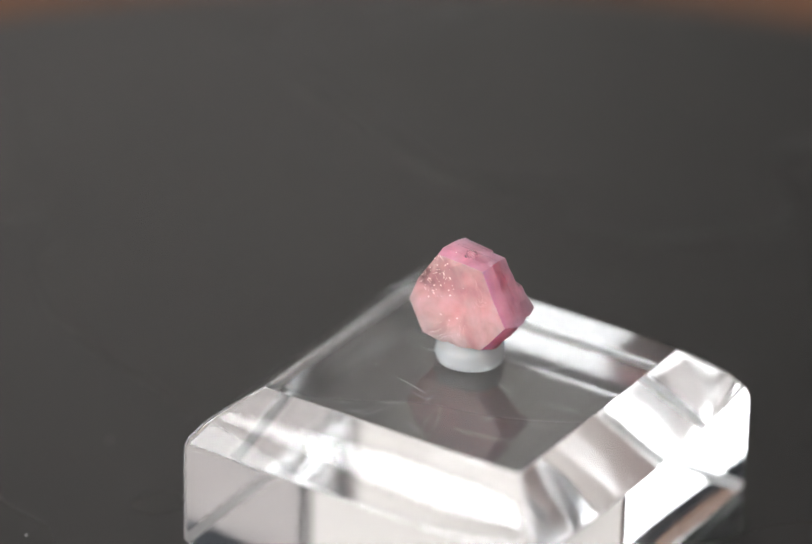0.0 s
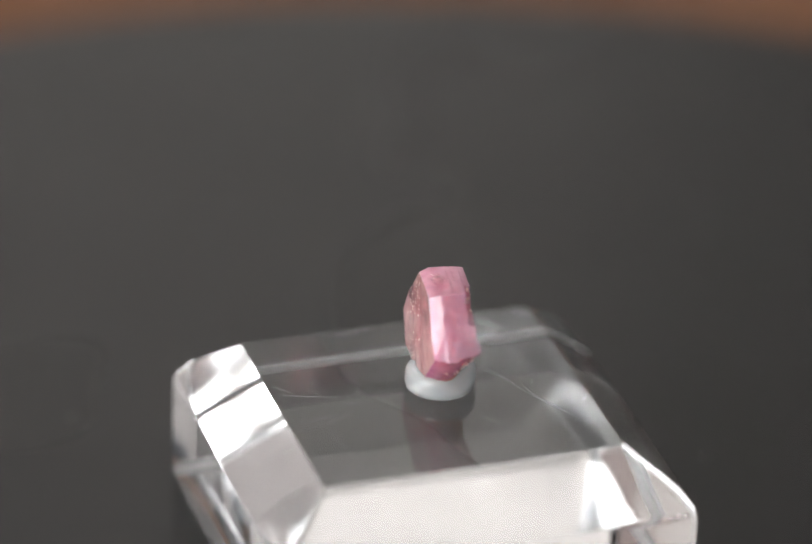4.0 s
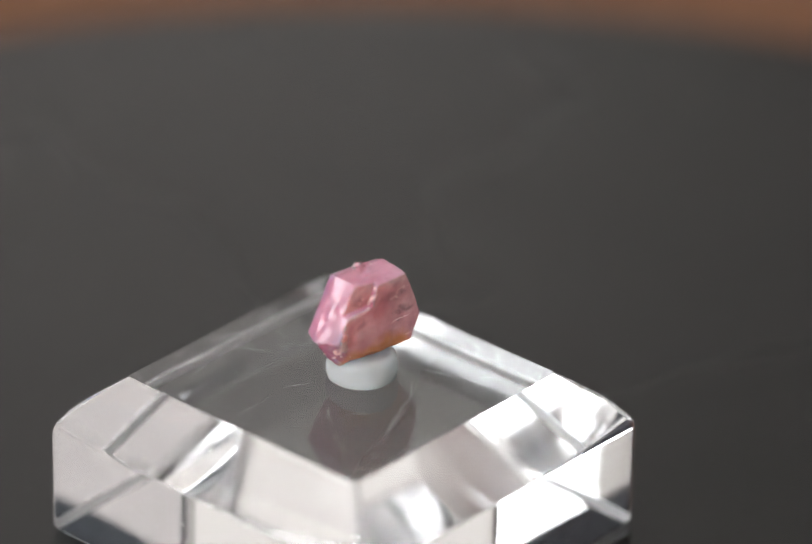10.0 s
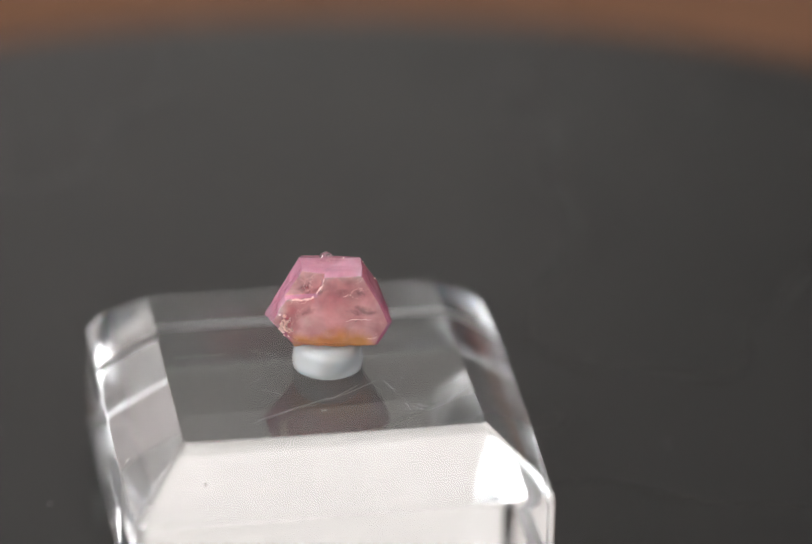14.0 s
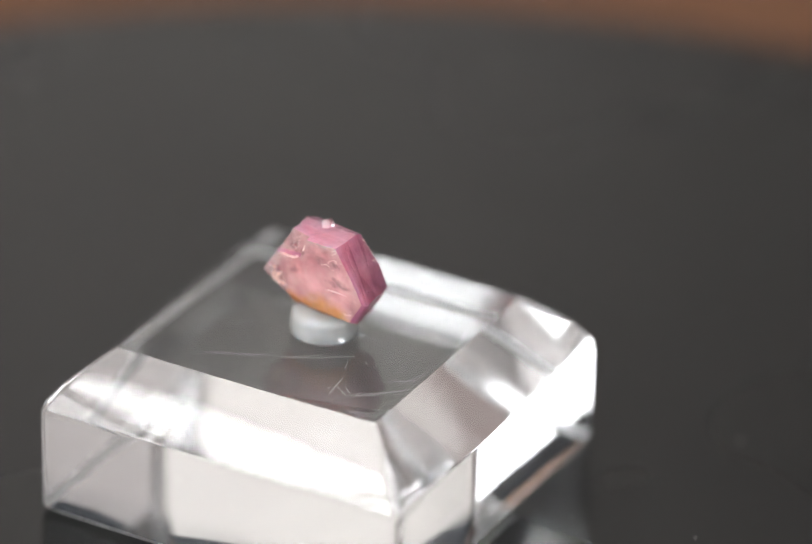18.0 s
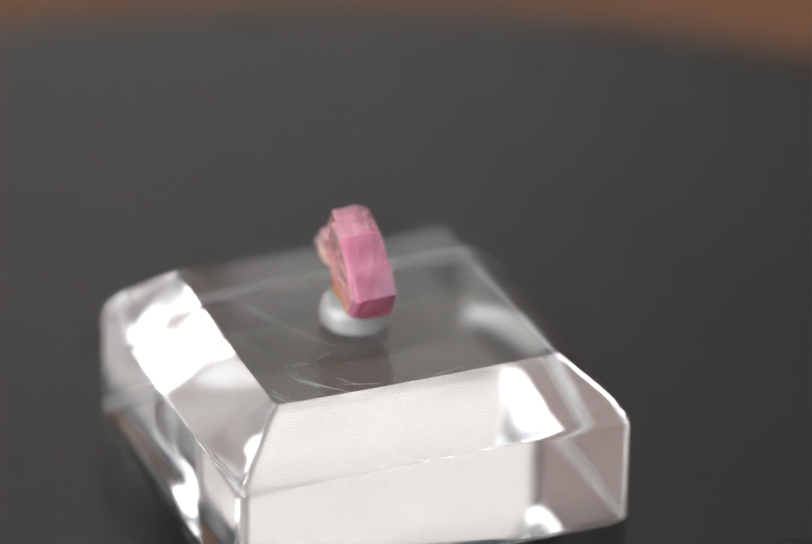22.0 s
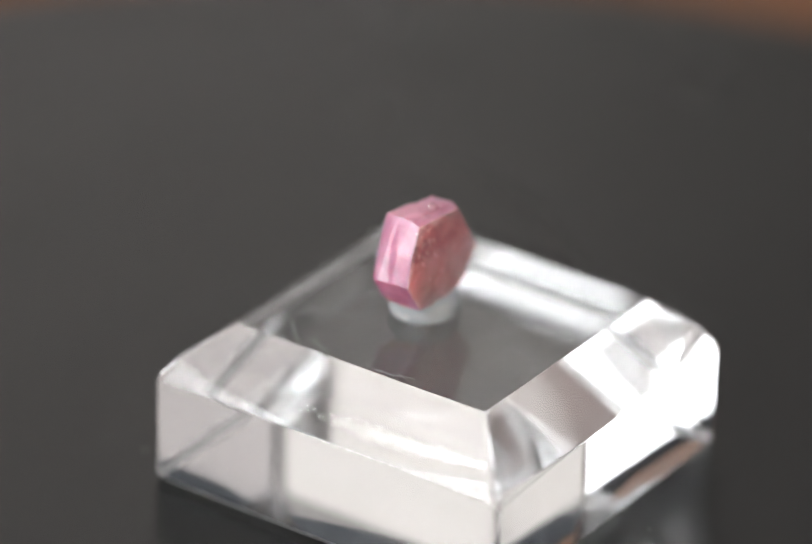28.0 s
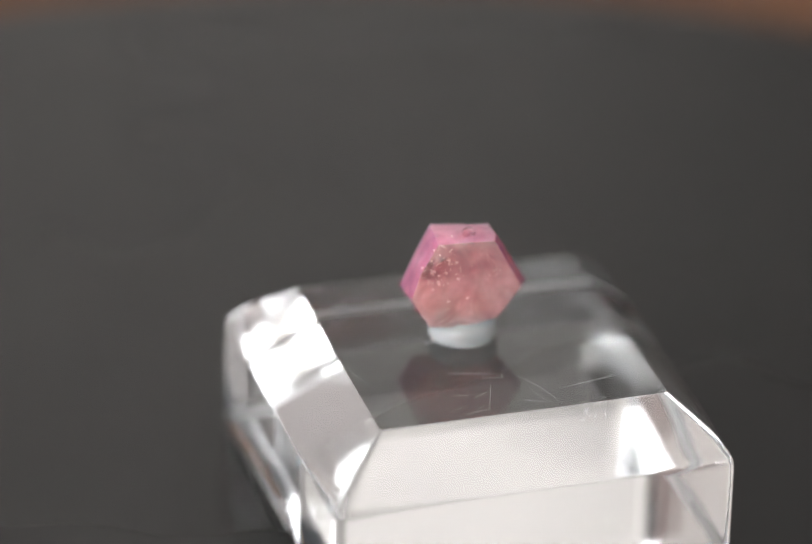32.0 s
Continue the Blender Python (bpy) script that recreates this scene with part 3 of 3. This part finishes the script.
def make_putty():
    bm = bmesh.new()
    lathe(bm, [(0.0023, 0.0), (0.00252, 0.0002), (0.00257, 0.0008), (0.00253, 0.0014), (0.00238, 0.0019), (0.0019, 0.0022), (0.0008, 0.0023)], 40)
    for v in bm.verts:
        k = noise.noise(v.co * 420)
        v.co.x *= 1 + 0.06 * k
        v.co.y *= 1 + 0.06 * noise.noise(v.co * 380 + Vector((5, 1, 2)))
        v.co.z *= 1 + 0.12 * noise.noise(v.co * 300 + Vector((1, 7, 2)))
        # pressed down under the deeper edge of the crystal
        v.co.z *= 0.86 + 60 * (0.669 * v.co.x + 0.743 * v.co.y)
    blob = tagged(finish("putty_blob", bm, PUTTY, smooth=True), "translucent whitish putty blob holding the pink crystal", "putty")
    # a thin strand drawn out over the block, and a crumb at its end
    bm = bmesh.new()
    rows = []
    for i in range(9):
        f = i / 8
        a = math.radians(159 + 5 * math.sin(2.6 * f))
        r = 0.0023 + 0.0009 * f
        w = 0.00016 * (1 - f) ** 1.5 + 0.000025 + 0.00006 * math.exp(-((f - 0.9) / 0.08) ** 2)
        c, t = Vector((r * math.cos(a), r * math.sin(a), 0)), Vector((-math.sin(a), math.cos(a), 0))
        rows.append([bm.verts.new(c + t * w * math.cos(k) + Vector((0, 0, 0.9 * w * (1 + math.sin(k))))) for k in (0.0, 1.05, 2.09, 3.14, 4.19, 5.24)])
    for p, q in zip(rows, rows[1:]):
        for k in range(6):
            bm.faces.new((p[k], p[(k + 1) % 6], q[(k + 1) % 6], q[k]))
    bm.faces.new(rows[0][::-1])
    bm.faces.new(rows[-1])
    part("strand", bm, PUTTY, blob, smooth=True)
    return blob


putty = make_putty()
CRYSTAL_AT = pose(0.00487, -0.00183, TOP, 0, 0, 138)


CRACKS = ((0.3, (-3.0, 6.25), (-2.2, 6.3), (-1.35, 6.3), (-1.1, 6.5)), (0.12, (-1.1, 6.5), (-0.75, 7.2), (-0.5, 8.0)),
          (0.07, (1.0, 4.5), (1.9, 4.55), (2.75, 4.45)), (0.06, (0.8, 6.5), (1.2, 6.65), (1.5, 6.45)), (0.3, (-3.6, 4.5), (-3.3, 3.9), (-2.8, 3.5)))


def make_crystal():
    root = tagged(new("pink_crystal"), "translucent pink tabular crystal with an orange stained foot", "crystal")
    # outline of the plate, slice by slice through its thickness (millimetres)
    slices = (
        ((-4.35, 0.8, 4.35), (-2.55, 1.2, 2.0), (-0.2, 1.5, 1.6), (2.5, 1.85, 1.85), (3.85, 1.9, 4.15), (3.2, 1.6, 6.0), (1.9, 1.1, 8.1), (-0.4, 1.05, 8.2), (-2.25, 1.0, 8.2), (-3.35, 0.95, 6.1)),
        ((-4.65, -0.2, 4.25), (-2.8, 0.3, 1.85), (-0.1, 0.4, 1.45), (2.75, 0.5, 1.7), (4.15, 0.4, 4.1), (3.3, 0.3, 6.1), (2.0, 0.4, 8.38), (-0.4, 0.3, 8.4), (-2.4, 0.2, 8.42), (-3.6, 0.0, 6.2)),
        ((-4.7, -0.65, 4.25), (-2.55, -0.6, 1.75), (0.3, -0.65, 1.55), (3.2, -0.65, 1.9), (4.3, -0.65, 4.05), (3.3, -0.65, 6.05), (2.1, -0.65, 8.36), (-0.4, -0.65, 8.38), (-2.2, -0.65, 8.4), (-3.5, -0.65, 6.25)),
        ((-4.66, -0.85, 4.3), (-2.62, -0.78, 1.85), (0.3, -0.85, 1.8), (3.35, -0.85, 2.15), (4.35, -0.85, 3.95), (3.4, -0.85, 5.95), (2.15, -0.85, 8.32), (-0.4, -0.85, 8.3), (-2.15, -0.85, 8.36), (-3.45, -0.85, 6.2)),
        ((-4.55, -1.15, 4.4), (-2.72, -1.08, 2.15), (0.2, -1.2, 2.05), (3.35, -1.15, 2.2), (4.3, -1.05, 3.97), (3.4, -1.25, 5.92), (2.13, -1.5, 8.28), (-0.45, -1.6, 8.27), (-2.12, -1.6, 8.3), (-3.4, -1.5, 6.3)),
        ((-4.45, -1.3, 4.45), (-2.72, -1.15, 2.25), (0.2, -1.3, 2.15), (3.35, -1.25, 2.25), (4.25, -1.15, 3.98), (3.4, -1.4, 5.9), (2.12, -1.65, 8.27), (-0.5, -1.75, 8.2), (-0.95, -1.8, 6.65), (-3.3, -1.7, 6.4)),
        ((-4.15, -2.5, 4.7), (-2.75, -1.62, 2.85), (0.0, -1.9, 2.65), (3.1, -1.55, 2.4), (4.05, -1.35, 4.05), (3.35, -1.65, 5.85), (2.1, -2.05, 8.2), (-0.45, -2.15, 8.1), (-1.0, -2.2, 6.55), (-3.2, -2.2, 6.3)),
    )
    bm = bmesh.new()
    rings = [[bm.verts.new((x / 1000, y / 1000, z / 1000)) for x, y, z in ring] for ring in slices]
    n = len(rings[0])
    for a, b in zip(rings, rings[1:]):
        for k in range(n):
            bm.faces.new((a[k], a[(k + 1) % n], b[(k + 1) % n], b[k]))
    bm.faces.new(rings[0][::-1])
    bm.faces.new(rings[-1])
    bmesh.ops.bevel(bm, geom=[e for e in bm.edges if e.calc_face_angle(0) > 0.35], offset=0.00007, segments=1, affect="EDGES", profile=0.5)
    bmesh.ops.triangulate(bm, faces=bm.faces)
    for _ in range(4):
        bmesh.ops.subdivide_edges(bm, edges=[e for e in bm.edges if e.calc_length() > 0.00026], cuts=1, use_grid_fill=True)
    for v in bm.verts:
        # broken foot and weathered side are rougher than the clean faces
        rough = 0.000022 + 0.00013 * max(0, min(1, (0.0030 - v.co.z) / 0.0016)) + 0.00012 * max(0, min(1, (-0.0022 - v.co.x) / 0.0012)) * (v.co.y < 0)
        v.co += Vector((noise.noise(v.co * 1300), noise.noise(v.co * 1300 + Vector((9, 3, 1))), noise.noise(v.co * 1300 + Vector((2, 8, 4))))) * rough
    # shallow growth steps on the narrow sides
    bm.normal_update()
    for v in bm.verts:
        if abs(v.normal.y) < 0.45 and v.co.z > 0.0028:
            v.co += Vector((v.normal.x, 0, v.normal.z)) * 0.000013 * noise.cell(Vector((v.co.x * 640, v.co.y * 900, v.co.z * 640)))
    skin = BVHTree.FromBMesh(bm)
    body = part("crystal_body", bm, CRYSTAL, root)
    # pale healed cracks in the broad face, and one dark speck
    for width, *pts in CRACKS:
        bm = bmesh.new()
        rows = []
        for i in range(len(pts) * 4 - 3):
            k, f = min(i // 4, len(pts) - 2), i / 4 - min(i // 4, len(pts) - 2)
            x, z = (pts[k][j] * (1 - f) + pts[k + 1][j] * f for j in (0, 1))
            c = Vector((x, 0, z)) / 1000
            c += Vector((noise.noise(c * 2600), 0, noise.noise(c * 2600 + Vector((4, 4, 4))))) * 0.0002
            g = i / (len(pts) * 4 - 4)
            w = width / 4200 * (0.15 + math.sin(math.pi * g) ** 0.7) * (1 + 0.6 * noise.noise(c * 5000))
            d = Vector((pts[k + 1][0] - pts[k][0], 0, pts[k + 1][1] - pts[k][1])).normalized()
            side = Vector((-d.z, 0, d.x)) * w
            row = []
            for q, out in ((c - side, 0.000004), (c, 0.00002), (c + side, 0.000004)):
                hit = skin.ray_cast(Vector((q.x, -0.006, q.z)), Vector((0, 1, 0)))[0]
                row.append(bm.verts.new((q.x, (hit.y if hit else -0.002) - out, q.z)))
            rows.append(row)
        for p, q in zip(rows, rows[1:]):
            for k in (0, 1):
                bm.faces.new((p[k], p[k + 1], q[k + 1], q[k]))
        part("crack", bm, CRACK, body, "thin pale cream crack")
    # silvery fibres crossing in the clear part of the other broad face
    rnd = random.Random(31)
    for _ in range(14):
        x, z, a = rnd.gauss(2.0, 0.55), rnd.gauss(6.15, 0.5), rnd.choice((0.6, 0.75, 2.5, 2.7, 2.75)) + rnd.gauss(0, 0.08)
        h, w = rnd.uniform(0.06, 0.24), rnd.uniform(0.008, 0.02)
        bm = bmesh.new()
        rows = []
        for f in (-1, -0.4, 0.3, 1):
            row = []
            for e in (-1, 1):
                k = w * e * (1 - 0.8 * abs(f))
                qx, qz = (x + math.cos(a) * h * f - math.sin(a) * k) / 1000, (z + math.sin(a) * h * f + math.cos(a) * k) / 1000
                hit = skin.ray_cast(Vector((qx, 0.006, qz)), Vector((0, -1, 0)))[0]
                if hit:
                    row.append(bm.verts.new((qx, hit.y + 0.00001, qz)))
            rows.append(row)
        if all(len(r) == 2 for r in rows):
            for p, q in zip(rows, rows[1:]):
                bm.faces.new((p[0], p[1], q[1], q[0]))
            part("fibre", bm, CRACK, body, "fine silvery fibre")
        else:
            bm.free()
    bm = bmesh.new()
    hit = skin.ray_cast(Vector((0.00175, -0.006, 0.00445)), Vector((0, 1, 0)))[0]
    bmesh.ops.create_icosphere(bm, subdivisions=1, radius=0.00006, matrix=Matrix.Translation(hit))
    part("speck", bm, DARK_BLUISH, body, "tiny dark speck")
    # pale grains just under the other broad face
    rnd = random.Random(12)
    bm = bmesh.new()
    for _ in range(54):
        x, z = rnd.gauss(1.6, 0.9) / 1000, rnd.gauss(6.0, 1.1) / 1000
        hit = skin.ray_cast(Vector((x, 0.006, z)), Vector((0, -1, 0)))[0]
        if hit:
            r = 0.000022 + 0.00005 * rnd.random() ** 3
            m = Matrix.Translation(hit) @ Euler((0, rnd.uniform(0, 3), 0)).to_matrix().to_4x4() @ Matrix.Diagonal((r * rnd.uniform(1, 2.5), r * 0.4, r, 1))
            bmesh.ops.create_icosphere(bm, subdivisions=1, radius=1, matrix=m)
    grains = part("inclusions", bm, CRACK, body, "tiny pale specks")
    grains["kind"] = "stuff"
    bm = bmesh.new()
    bmesh.ops.create_cone(bm, cap_ends=True, segments=6, radius1=0.00052, radius2=0.00042, depth=0.0006, matrix=pose(-0.0004, 0.0001, 0.0085, 62, 8, 12))
    bmesh.ops.bevel(bm, geom=list(bm.edges), offset=0.00005, segments=1, affect="EDGES", profile=0.5)
    part("mineral_grain", bm, GRAIN, root, "small clear grain")
    # a frosted crust of tiny grains on the weathered corner
    bm = bmesh.new()
    for _ in range(70):
        x, z = rnd.gauss(-3.35, 0.3) / 1000, rnd.gauss(3.9, 0.6) / 1000
        hit = skin.ray_cast(Vector((x, -0.006, z)), Vector((0, 1, 0)))[0]
        if hit:
            r = 0.00004 + 0.00012 * rnd.random() ** 3
            m = Matrix.Translation(hit) @ Euler((rnd.uniform(0, 3), rnd.uniform(0, 3), 0)).to_matrix().to_4x4() @ Matrix.Diagonal((r * rnd.uniform(0.8, 1.6), r, r, 1))
            bmesh.ops.create_icosphere(bm, subdivisions=1, radius=1, matrix=m)
    crust = part("crust", bm, CRACK, body, "frosted crust of tiny pale grains")
    crust["kind"] = "stuff"
    return root


crystal = make_crystal()


# ---- what turns ----
def motions():
    walk(platter, turning_rows(pose(0, 0, 0), -TABLE_Z))
    walk(block, turning_rows(BLOCK))
    walk(putty, turning_rows(PUTTY_AT))
    walk(crystal, turning_rows(CRYSTAL_AT))


motions()
